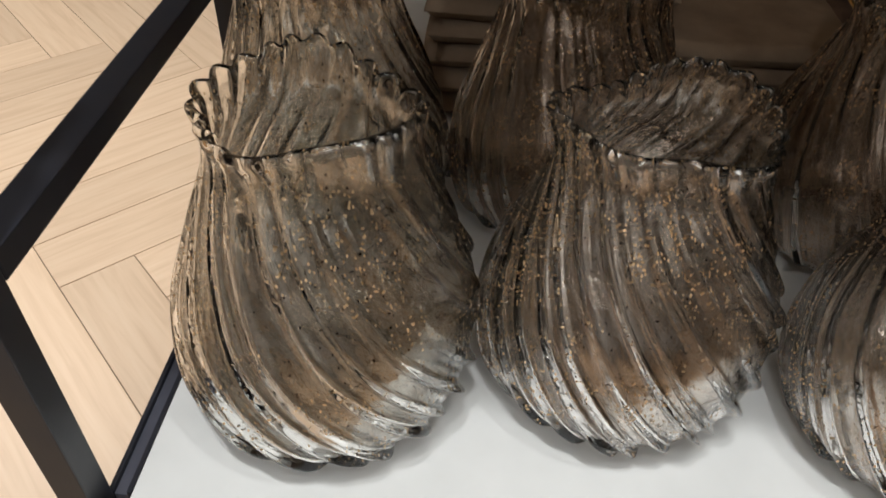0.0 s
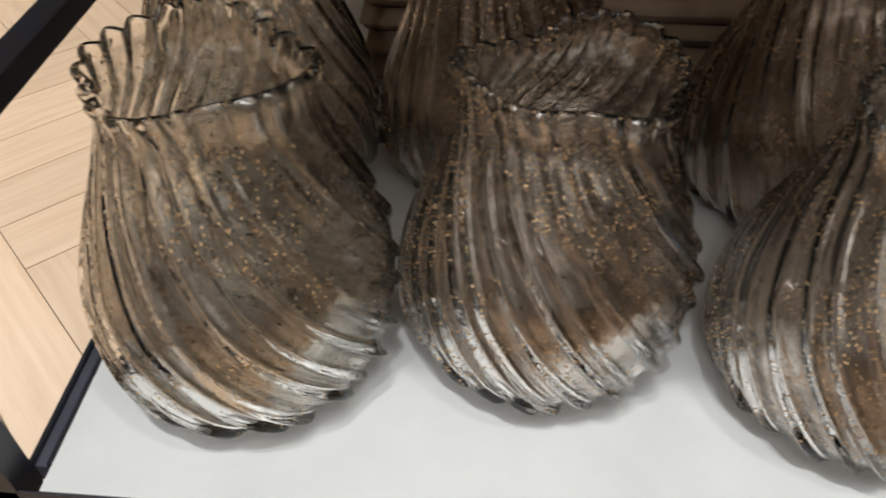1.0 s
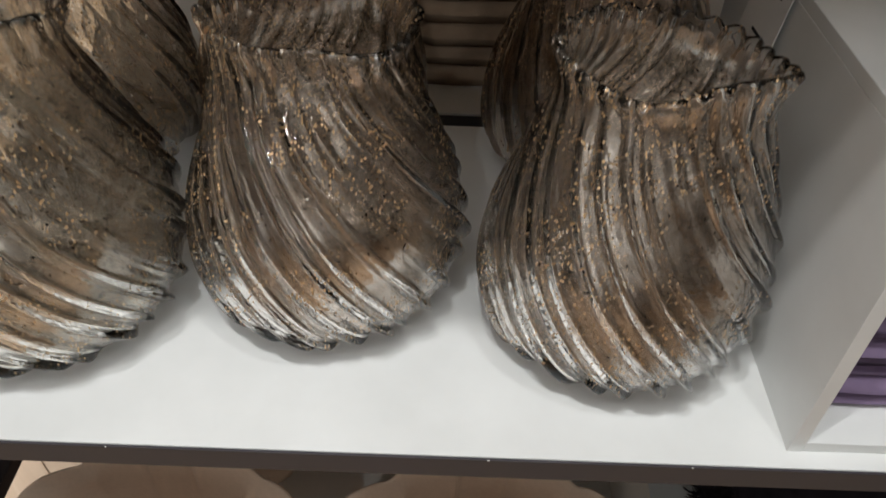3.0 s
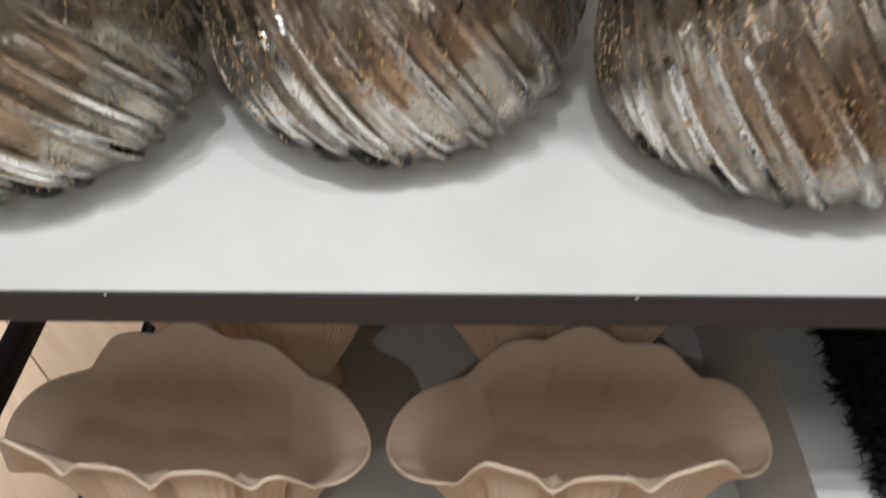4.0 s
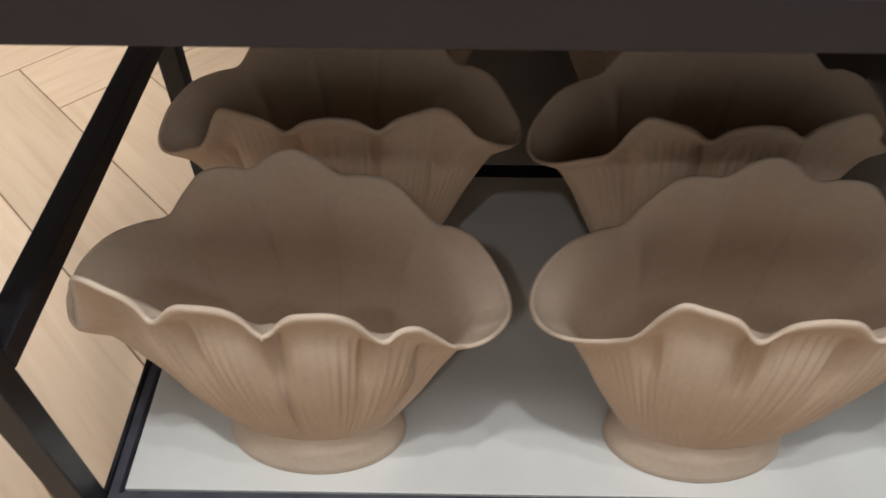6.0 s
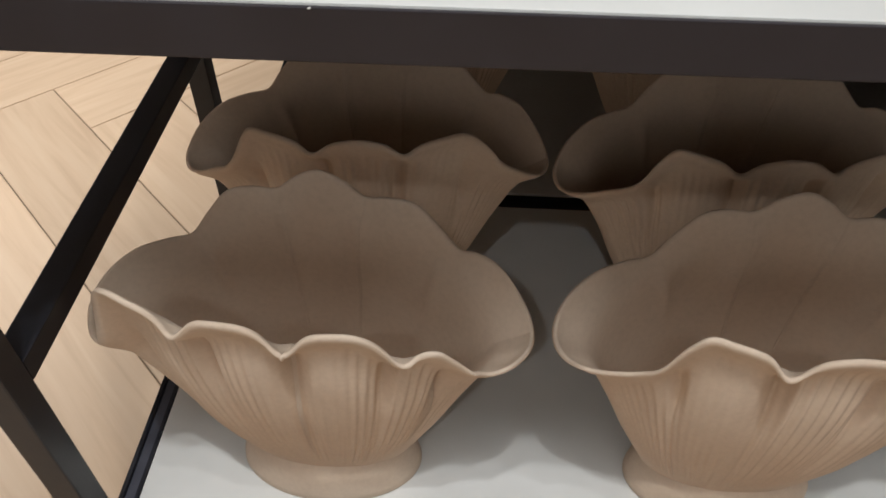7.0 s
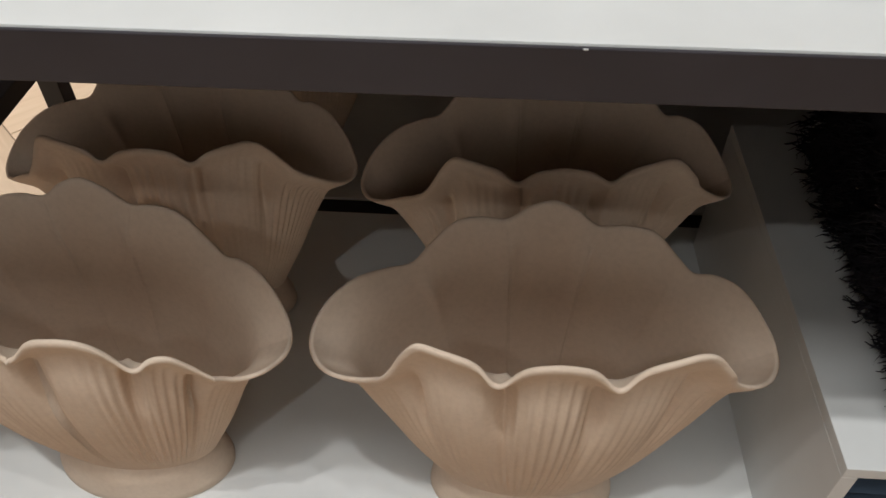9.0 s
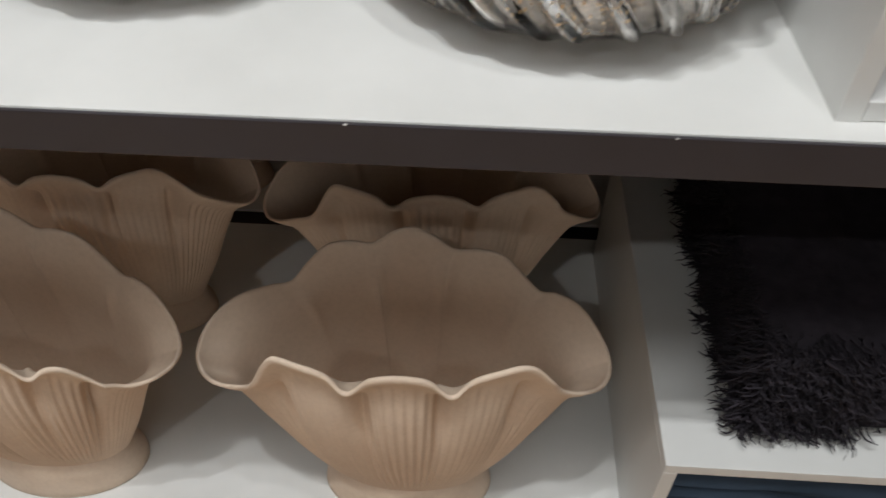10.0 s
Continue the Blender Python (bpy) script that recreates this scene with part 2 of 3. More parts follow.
def grid_mesh(rows, closed=True):
    """A bmesh from rows of points; each row is a ring."""
    bm = bmesh.new()
    vs = [[bm.verts.new(p) for p in row] for row in rows]
    n = len(rows[0])
    for a, b in zip(vs, vs[1:]):
        for j in range(n if closed else n - 1):
            k = (j + 1) % n
            bm.faces.new((a[j], a[k], b[k], b[j]))
    return bm, vs


def smoothstep(a, b, x):
    u = min(1.0, max(0.0, (x - a) / (b - a)))
    return u * u * (3 - 2 * u)


def curve_at(points, x):
    """Smooth interpolation through (x, y) points."""
    if x <= points[0][0]:
        return points[0][1]
    for i in range(len(points) - 1):
        (x0, y0), (x1, y1) = points[i], points[i + 1]
        if x <= x1:
            xa, ya = points[i - 1] if i else (2 * x0 - x1, 2 * y0 - y1)
            xb, yb = points[i + 2] if i + 2 < len(points) else (2 * x1 - x0, 2 * y1 - y0)
            m0, m1, u = (y1 - ya) / (x1 - xa), (yb - y0) / (xb - x0), (x - x0) / (x1 - x0)
            d = x1 - x0
            return (y0 * (1 + 2 * u) * (1 - u) ** 2 + m0 * d * u * (1 - u) ** 2
                    + y1 * u * u * (3 - 2 * u) + m1 * d * u * u * (u - 1))
    return points[-1][1]


# ---------------------------------------------------------------- room
SHELF, LOW, TOP = 0.80, 0.27, 1.60
X0, X1, DEEP = 0.005, 1.75, 1.02

tagged(part("ceiling", box((-5, -5, CEILING), (5, 6, CEILING + 0.1)), CEIL), "plain pale shop ceiling", "ceiling", kind="structure")
for nm, lo, hi in (("wall_north", (-5, 6, -0.1), (5, 6.15, CEILING)), ("wall_south", (-5, -5.15, -0.1), (5, -5, CEILING)),
                   ("wall_west", (-5.15, -5, -0.1), (-5, 6, CEILING)), ("wall_east", (5, -5, -0.1), (5.15, 6, CEILING))):
    tagged(part(nm, box(lo, hi), PLASTER), "plain painted shop wall", "wall", kind="structure")

# ---------------------------------------------------------------- display frame


def display_unit():
    unit = thing("display_rack", (0, 0, 0), "black square-tube metal shop rack with white shelves and dark front edges", "display rack")
    b = 0.0015
    # uprights
    for x in (-0.036, X1):
        for y in (0.0, 0.476, DEEP):
            part("post", box((x, y, 0.0), (x + 0.025, y + 0.025, TOP - 0.03), b), BLACK, unit)
    # side rails that carry the shelves and guard rails over them
    for z, lift in ((SHELF, 0.236), (LOW, 0.209)):
        for x in (-0.016, X1 + 0.004):
            rail = part("side_rail", box((x + 0.0042, 0.026, z - 0.027), (x + 0.0148, DEEP - 0.001, z - 0.006), b), RAIL, unit, "black rail channel with a painted blue-grey sheen")
            for lx in (x, x + 0.0152):
                part("rail_lip", box((lx, 0.026, z - 0.028), (lx + 0.0040, DEEP - 0.001, z - 0.002), 0.0008), BLACK, rail)
        part("guard_rail", box((-0.036, 0.0255, z + lift), (-0.011, 0.4755, z + lift + 0.022), b), BLACK, unit)
        part("guard_rail", box((-0.036, 0.5015, z + lift), (-0.011, DEEP - 0.001, z + lift + 0.022), b), BLACK, unit)
        part("back_rail", box((X0, 0.4735, z - 0.03), (X1, 0.499, z - 0.002), b), BLACK, unit)
        part("back_rail", box((X0, 0.93, z - 0.03), (X1, 0.955, z - 0.002), b), BLACK, unit)
    # upper shelf: white board with a dark front edge
    # the TOP shelf is unseen, set so its shadow edge falls across SHELF
    for z, y in ((SHELF, 0.0), (TOP, -0.056)):
        part("shelf_board", box((X0, y + 0.0025, z - 0.0255), (X1, 0.472, z), 0.001), WHITE, unit, "white lacquered shelf board")
        part("front_edge", box((X0 - 0.04, y, z - 0.0265), (X1 + 0.02, y + 0.0024, z - 0.0012), 0.0006), FASCIA, unit, "dark grey front edge strip")
        part("shelf_board", box((X0, 0.5005, z - 0.0255), (X1, DEEP, z), 0.001), WHITE, unit, "white lacquered shelf board")
    # thin dark sheets added underneath so the boards bounce no light on the bowls
    part("bounce_blocker", box((X0, 0.003, SHELF - 0.0285), (X1, 0.472, SHELF - 0.0262)), FASCIA, unit, "dark grey sheet added under the shelf to cut bounced light")
    part("bounce_blocker", box((X0, 0.5005, SHELF - 0.0285), (X1, DEEP, SHELF - 0.0262)), FASCIA, unit, "dark grey sheet added under the shelf to cut bounced light")
    for cx, cl in ((0.236, 0.002), (0.541, 0.003), (0.705, 0.002)):
        part("paint_chip", box((cx, -0.0003, SHELF - 0.0017), (cx + cl * 0.7, 0.0004, SHELF - 0.0011)), WHITE, unit, "bare white chip in the dark edge")
    # lower shelf: board set back behind a front tube
    part("shelf_board", box((X0, 0.029, LOW - 0.02), (X1, 0.472, LOW), 0.001), WHITE, unit, "white lacquered shelf board")
    part("shelf_board", box((X0, 0.5005, LOW - 0.02), (X1, DEEP, LOW), 0.001), WHITE, unit, "white lacquered shelf board")
    # added dark panel: blocks light from behind and keeps the rear bowls dim
    part("back_panel", box((X0, DEEP + 0.001, 0.05), (X1, DEEP + 0.012, 0.765), 0.001), BLACK, unit, "dark panel added to keep light out behind the bowls")
    part("acrylic_clip", box((0.040, -0.0015, 0.214), (0.078, 0.0035, 0.2425), 0.0008), CLEAR, unit, "small clear acrylic clip")
    part("front_rail", box((-0.0105, 0.004, LOW - 0.028), (X1, 0.0285, LOW - 0.003), b), RAIL, unit, "black square front tube with a painted blue-grey sheen")
    return unit


display_unit()

# ---------------------------------------------------------------- glass vases
PROFILE = [(0.0, 0.068), (0.012, 0.081), (0.035, 0.095), (0.08, 0.109), (0.18, 0.1205), (0.32, 0.1235), (0.46, 0.119), (0.58, 0.107), (0.7, 0.094), (0.8, 0.084), (0.88, 0.0785), (0.94, 0.0785), (1.0, 0.0835)]


def vase(name, place, height, turn, twist, ribs, seed, material, label, scallop=0.9, squash=1.0):
    ob = thing(name, place, label, "vase", "lustre glass vases", turn=turn)
    rnd = random.Random(seed)
    n, steps, wall = ribs * 15, 64, 0.0035
    wob = [rnd.uniform(0, 6.28) for _ in range(6)]
    depth = [rnd.uniform(0.75, 1.2) for _ in range(ribs)]

    def point(j, s, off, relief=1.0):
        a = 2 * math.pi * j / n
        rib = j * ribs / n
        u = rib - math.floor(rib)
        crest = (0.5 + 0.5 * math.cos(2 * math.pi * u)) ** 3.2
        crest += (0.6 * (0.5 + 0.5 * math.cos(2 * math.pi * u)) - crest) * smoothstep(0.7, 0.95, s)
        dd = depth[int(round(rib)) % ribs]
        amp = 0.0098 * smoothstep(0.0, 0.09, s) * (1 - 0.55 * smoothstep(0.12, 0.55, s)) * (1 - 0.45 * smoothstep(0.80, 0.96, s)) * dd
        relief += (0.95 - relief) * smoothstep(0.62, 0.85, s) * (relief < 1.0)
        r = curve_at(PROFILE, s) - 0.002 + amp * crest * relief
        r += 0.0028 * math.sin(2 * a + wob[0] + 3 * s) * s + 0.0022 * math.sin(3 * a + wob[1]) * s
        phi = a + radians(twist) * (1 - s) ** 1.15 + 0.05 * math.sin(5 * s + wob[2])
        phi += (0.06 * math.sin(3 * a + wob[1]) + 0.04 * math.sin(7 * a + wob[3]) + 0.025 * math.sin(11 * a + wob[0])) * (1 - 0.5 * s)
        lip = smoothstep(0.9, 1.0, s)
        # the mouth is slightly oval, its edge runs in rounded lobes
        r *= 1 - 0.17 * smoothstep(0.72, 1.0, s) * math.sin(phi + radians(turn)) ** 2
        lobe = math.sqrt(0.03 + math.cos(math.pi * u) ** 2) - 0.6
        r += lip * (0.0045 * scallop * lobe + 0.003 * math.sin(5 * a + wob[5]))
        z = height * s + lip * (0.0035 * scallop * lobe + 0.007 * math.sin(2 * phi + wob[3]) + 0.004 * math.sin(3 * phi + wob[4]))
        r -= off
        return (r * math.cos(phi), r * squash * math.sin(phi), z)

    rows = []
    for k in range(6):
        f = (k + 0.5) / 6
        rows.append([(0.068 * f * math.cos(2 * math.pi * j / n + radians(twist)), 0.068 * f * squash * math.sin(2 * math.pi * j / n + radians(twist)), 0.0006 + 0.004 * (1 - f)) for j in range(n)])
    for i in range(steps + 1):
        s = i / steps
        s = s ** 1.25
        rows.append([point(j, s, 0.0) for j in range(n)])
    top = rows[-1]
    inner = [point(j, 1.0, 0.0078) for j in range(n)]
    # rounded clear lip
    for f in (0.1, 0.3, 0.5, 0.7, 0.9):
        rows.append([(p[0] + f * (q[0] - p[0]), p[1] + f * (q[1] - p[1]), p[2] + 0.0048 * math.sin(math.pi * f) ** 0.6) for p, q in zip(top, inner)])
    for i in range(40):
        s = 1 - i / 40 * 0.965
        rows.append([(p[0], p[1], max(p[2], 0.009)) for p in (point(j, s, wall + 0.003 * (1 - s) + 0.0040 * s ** 24, 0.45) for j in range(n))])
    for f in (0.66, 0.33):
        rows.append([(0.058 * f * math.cos(2 * math.pi * j / n), 0.058 * f * squash * math.sin(2 * math.pi * j / n), 0.008) for j in range(n)])
    bm, vs = grid_mesh(rows)
    bm.faces.new(list(reversed(vs[0])))
    bm.faces.new(vs[-1])
    bmesh.ops.recalc_face_normals(bm, faces=bm.faces)
    uv = bm.loops.layers.uv.new("flow")
    where = {v: (j * ribs / n, i / len(vs) * 2.0) for i, row in enumerate(vs) for j, v in enumerate(row)}
    for f in bm.faces:
        us = [where[l.vert][0] for l in f.loops]
        wrap = max(us) - min(us) > ribs / 2
        for l in f.loops:
            u, v = where[l.vert]
            l[uv].uv = (u + (ribs if wrap and u < ribs / 2 else 0), v)
    part("glass_body", bm, material[0], ob, "clear twisted ribbed glass", True)
    rows = []
    for i in range(56):
        s = 0.975 - i / 55 * 0.94
        rows.append([(p[0], p[1], max(p[2], 0.0098)) for p in (point(j, s, wall + 0.0040 * s ** 24 + 0.0006 + 0.003 * (1 - s), 0.45) for j in range(n))])
    rows.append([(0.03 * math.cos(2 * math.pi * j / n), 0.03 * math.sin(2 * math.pi * j / n), 0.0098) for j in range(n)])
    lm, lv = grid_mesh(rows)
    lm.faces.new(lv[-1])
    uv = lm.loops.layers.uv.new("flow")
    where = {v: (j * ribs / n, i / len(lv) * 1.0) for i, row in enumerate(lv) for j, v in enumerate(row)}
    for f in lm.faces:
        us = [where[l.vert][0] for l in f.loops]
        wrap = max(us) - min(us) > ribs / 2
        for l in f.loops:
            u, v = where[l.vert]
            l[uv].uv = (u + (ribs if wrap and u < ribs / 2 else 0), v)
    part("silver_lining", lm, material[1], ob, "patchy silver and copper lustre", True)
    return ob


vase("glass_vase", (0.144, 0.163, SHELF), 0.287, 10, 88, 22, 3, AMBER, "pale gold twisted ribbed glass vase with a scalloped rim", 1.2)
vase("glass_vase", (0.394, 0.204, SHELF), 0.270, 0, 92, 26, 5, SMOKE, "smoky brown twisted ribbed glass vase with a wavy rim")
vase("glass_vase", (0.658, 0.163, SHELF), 0.274, 40, 80, 26, 8, SMOKE, "smoky bronze twisted ribbed glass vase beside a white box")
vase("glass_vase", (0.095, 0.415, SHELF), 0.278, 100, 58, 22, 11, AMBER, "pale twisted ribbed glass vase standing in the back row", 1.2)
vase("glass_vase", (0.348, 0.445, SHELF), 0.275, 60, 50, 26, 13, DARK, "dark smoky ribbed glass vase standing in the back row")
vase("glass_vase", (0.668, 0.425, SHELF), 0.275, 160, 45, 26, 17, DARK, "dark smoky ribbed glass vase in the back row near a box")

# ---------------------------------------------------------------- clay bowls
# height of the rim round the bowl, by angle in degrees from the right end, turning over the back
RIM_BACK = [(0, 0.226), (14, 0.239), (30, 0.258), (40, 0.260), (47, 0.256), (53, 0.268), (61, 0.287), (69, 0.289), (76, 0.286), (82, 0.299), (88, 0.307),
            (94, 0.301), (100, 0.288), (107, 0.290), (114, 0.286), (121, 0.266), (127, 0.248), (135, 0.247), (148, 0.246), (163, 0.236), (178, 0.222)]
RIM_A = RIM_BACK + [(195, 0.213), (208, 0.217), (220, 0.229), (227, 0.238), (232, 0.252), (236, 0.276), (240, 0.291), (246, 0.290), (257, 0.283), (266, 0.286), (272, 0.289), (278, 0.287),
                    (288, 0.284), (297, 0.290), (303, 0.293), (308, 0.287), (313, 0.270), (318, 0.252), (325, 0.239), (335, 0.228), (346, 0.222), (360, 0.226)]
RIM_B = RIM_BACK + [(192, 0.210), (204, 0.213), (213, 0.221), (217, 0.234), (220, 0.262), (223, 0.288), (228, 0.297), (236, 0.291), (246, 0.284), (256, 0.287), (263, 0.287),
                    (272, 0.280), (281, 0.283), (288, 0.282), (296, 0.270), (303, 0.262), (309, 0.258), (313, 0.248), (319, 0.232), (328, 0.221), (344, 0.221), (360, 0.226)]
DIPS_A = ((259.5, 0.020), (285.0, 0.020))
DIPS_C = ((259.5, 0.011), (285.0, 0.011))
DIPS_B = ((246.5, 0.020), (272.0, 0.020), (298.5, 0.018))
RIM_B = [(d, h - 0.010 * math.cos(radians(d)) ** 2) for d, h in RIM_B]
RIM_C = [(d, h - 0.009 * smoothstep(215, 240, d) * (1 - smoothstep(305, 325, d)) - 0.012 * math.cos(radians(d)) ** 4) for d, h in RIM_A]
PINCH_A = (47, 76, 100, 127, 231, 259, 285, 313)
PINCH_B = (47, 76, 100, 127, 217, 247, 272, 299, 318)
BODY_X = [(0.0, 0.46), (0.15, 0.55), (0.35, 0.66), (0.6, 0.765), (0.8, 0.845), (0.92, 0.915), (1.0, 1.0)]
BODY_Y = [(0.0, 0.52), (0.15, 0.66), (0.35, 0.80), (0.6, 0.90), (0.8, 0.945), (0.92, 0.965), (1.0, 1.0)]


def bowl_meshes(rim, pinches, dips, seed):
    n, steps = 900, 42
    rx, ry = 0.1695, 0.072
    base_h, wall = 0.036, 0.0052
    rnd = random.Random(seed)
    heights, valleys, ribbing, domes = [], [], [], []
    seams = sorted(pinches)
    for j in range(n):
        deg = 360 * j / n
        heights.append(curve_at(rim, deg) + 0.003 * smoothstep(215, 235, deg) * (1 - smoothstep(305, 325, deg)) - 0.8 * sum(d * math.exp(-((deg - c) / 4.2) ** 2) for c, d in dips))
        gap = min(abs((deg - p + 180) % 360 - 180) for p in pinches)
        valleys.append(math.exp(-(gap / 2.8) ** 2))
        after = min((p - deg) % 360 for p in seams)
        before = min((deg - p) % 360 for p in seams)
        domes.append(max(0.0, 1 - abs((before - after) / max(1e-6, before + after)) ** 2.6))
        amount = 0.3 + 0.7 * smoothstep(0.35, 0.6, 0.5 + 0.5 * math.sin(radians(deg) * 6.5 + seed))
        ribbing.append(amount * math.sin(radians(deg) * 118 + 2 * math.sin(radians(deg) * 3 + seed)))

    def point(j, s, inside):
        a = 2 * math.pi * j / n
        h, valley = heights[j], valleys[j]
        back = 0.5 + 0.5 * math.sin(a)
        z = base_h + (0.25 + (h - 0.25) * smoothstep(0.3, 1.0, s) - base_h) * s
        fx, fy = curve_at(BODY_X, s), curve_at(BODY_Y, s)
        front = 1 - smoothstep(0.4, 0.65, back)
        crease = valley * smoothstep(0.6, 0.9, s) * (1 - 0.95 * smoothstep(0.90, 1.0, s)) * (0.004 + 0.007 * front)
        puff = domes[j] * (0.003 + 0.0062 * front) * (1 - 0.7 * abs(math.cos(a)) ** 3) * smoothstep(0.05, 0.75, s) * (1 - 0.75 * smoothstep(0.72, 1.0, s))
        lip = (0.008 * smoothstep(0.90, 1.0, s) + 0.002 * smoothstep(0.8, 1.0, s) * abs(math.cos(a)) ** 4) * (1 - 0.7 * smoothstep(0.4, 0.8, back))
        lip += 0.005 * valley * front * smoothstep(0.92, 1.0, s)
        rib = 0.0 if inside else 0.0009 * ribbing[j] * smoothstep(0.04, 0.25, s) * (1 - smoothstep(0.88, 0.97, s)) * (1.0 - 0.6 * smoothstep(0.5, 0.75, back))
        d = puff + lip + rib - crease - (wall if inside else 0.0)
        return ((rx * fx + d) * math.cos(a), (ry * fy + d) * math.sin(a) - 0.010 * back * s, z)

    rows = []
    for f in (0.0, 0.5):
        rows.append([(rx * 0.44 * (0.05 + f) * math.cos(2 * math.pi * j / n), ry * 0.48 * (0.05 + f) * math.sin(2 * math.pi * j / n), base_h - 0.002) for j in range(n)])
    for i in range(steps + 1):
        rows.append([point(j, i / steps, False) for j in range(n)])
    top, inn = rows[-1], [point(j, 1.0, True) for j in range(n)]
    for w, dz in ((0.2, 0.0017), (0.5, 0.0026), (0.8, 0.0017)):
        rows.append([(p[0] * (1 - w) + q[0] * w, p[1] * (1 - w) + q[1] * w, p[2] + dz) for p, q in zip(top, inn)])
    for i in range(31):
        rows.append([point(j, 1 - i / 30 * 0.93, True) for j in range(n)])
    rows.append([(rx * 0.2 * math.cos(2 * math.pi * j / n), ry * 0.2 * math.sin(2 * math.pi * j / n), 0.05) for j in range(n)])
    bm, vs = grid_mesh(rows)
    bm.faces.new(vs[-1])
    bm.faces.new(list(reversed(vs[0])))
    bmesh.ops.recalc_face_normals(bm, faces=bm.faces)
    rows = []
    for r, z in ((0.070, 0.001), (0.084, 0.0), (0.0875, 0.002), (0.086, 0.012), (0.081, 0.026), (0.079, 0.04), (0.06, 0.05)):
        rows.append([(r * math.cos(2 * math.pi * j / 96), r * 0.60 * math.sin(2 * math.pi * j / 96), z) for j in range(96)])
    fm, fv = grid_mesh(rows)
    fm.faces.new(list(reversed(fv[0])))
    fm.faces.new(fv[-1])
    bmesh.ops.recalc_face_normals(fm, faces=fm.faces)
    return bm, fm


def bowl(place, turn, rim, pinches, dips, seed, label):
    ob = thing("clay_bowl", place, label, "bowl", "shell bowls", turn=turn)
    bm, fm = bowl_meshes(rim, pinches, dips, seed)
    part("bowl_body", bm, CLAY, ob, "", True)
    part("foot", fm, CLAY, ob, "", True)
    return ob


def bowls():
    bowl((0.552, 0.095, LOW), 0, RIM_A, PINCH_A, DIPS_A, 2, "blush clay shell-shaped bowl with a wavy petal rim")
    bowl((0.181, 0.098, LOW), -2, RIM_B, PINCH_B, DIPS_B, 5, "blush clay shell-shaped bowl with a tall petal at one end")
    back = bowl((0.562, 0.306, LOW), 2, RIM_C, PINCH_A, DIPS_C, 8, "blush clay petal-rim bowl in the shaded second row")
    for x, y, turn, lab in ((0.200, 0.310, 0, "blush clay petal-rim bowl in the shaded second row"),
                            (0.215, 0.57, 3, "blush clay petal-rim bowl deep in the shade"),
                            (0.580, 0.58, -2, "blush clay petal-rim bowl deep in the shade")):
        tagged(copy_thing(back, pose(x, y, LOW, 0, 0, turn)), lab)


bowls()

# ---------------------------------------------------------------- white boxes


def open_box(name, x0, x1, y0, y1, z0, z1, label):
    ob = thing(name, (x0, y0, z0), label, "box", "white boxes")
    w, d, h, t = x1 - x0, y1 - y0, z1 - z0, 0.012
    part("side_panel", box((0, 0, 0), (t, d, h - t - 0.0002), 0.0006), WHITE, ob)
    part("side_panel", box((w - t, 0, 0), (w, d, h - t - 0.0002), 0.0006), WHITE, ob)
    part("top_panel", box((0, 0, h - t), (w, d, h), 0.0012), WHITE, ob)
    part("bottom_panel", box((t + 0.0005, 0.0005, 0.0005), (w - t - 0.0005, d, t), 0.0008), WHITE, ob)
    part("back_panel", box((t + 0.0005, d - t, t + 0.0005), (w - t - 0.0005, d - 0.001, h - t - 0.0005)), WHITE, ob)
    return ob


open_box("white_box", 0.786, 1.26, 0.018, 0.44, SHELF, 1.078, "white open-fronted box holding folded lilac cloths")
open_box("white_box", 0.775, 1.26, 0.018, 0.44, LOW, 0.457, "low white open-fronted box with a dark throw on top")


def folded_stack(name, place, size, layers, material, label, category, seed, sag=0.004):
    """A stack of folded cloth: soft rounded layers, each a part."""
    ob = thing(name, place, label, category)
    rnd = random.Random(seed)
    w, d, h = size
    t = h / layers
    for k in range(layers):
        nx, ny = 28, 24
        dx, dy, wob = rnd.uniform(-0.006, 0.006), rnd.uniform(-0.008, 0.004), rnd.uniform(0, 9)
        rows = []
        loop = []
        m = 9
        for i in range(nx + 1):
            loop.append((i / nx, 1))
        for i in range(1, m):
            loop.append((1 + 0.5 * t / w * math.sin(math.pi * i / m), math.cos(math.pi * i / m)))
        for i in range(nx, -1, -1):
            loop.append((i / nx, -1))
        for i in range(1, m):
            loop.append((-0.5 * t / w * math.sin(math.pi * i / m), -math.cos(math.pi * i / m)))
        for i in range(ny + 1):
            v = i / ny
            edge = math.sqrt(max(0.0, 1 - (2 * v - 1) ** 16)) * 0.94 + 0.06
            row = []
            for lx, lz in loop:
                x, y = lx * w + dx, v * d + dy
                q = noise.noise(Vector((x * 9, y * 9, wob)))
                q2 = noise.noise(Vector((x * 38, y * 38, wob + 3)))
                z = t * (k + 0.5) + lz * t * 0.49 * edge + sag * q + 0.0012 * q2
                row.append((x + 0.004 * q, y + 0.005 * noise.noise(Vector((x * 14, wob, lz))), max(z, 0.0005)))
            rows.append(row)
        bm, vs = grid_mesh(rows)
        bm.faces.new(list(reversed(vs[0])))
        bm.faces.new(vs[-1])
        bmesh.ops.recalc_face_normals(bm, faces=bm.faces)
        part("folded_layer", bm, material[k] if isinstance(material, tuple) else material, ob, "", True)
    return ob


folded_stack("folded_cloth", (0.824, 0.062, SHELF + 0.0125), (0.34, 0.3, 0.2), 14, LILAC, "stack of folded crumpled lilac cloths in a box", "cloth", 4)
folded_stack("folded_cloth", (0.800, 0.036, LOW + 0.0125), (0.38, 0.32, 0.13), 6, (TEAL, TAUPE, PLUM, BLUE, BLUE, BLUE), "stack of folded slate blue, plum and teal cloths in a box", "cloth", 6)


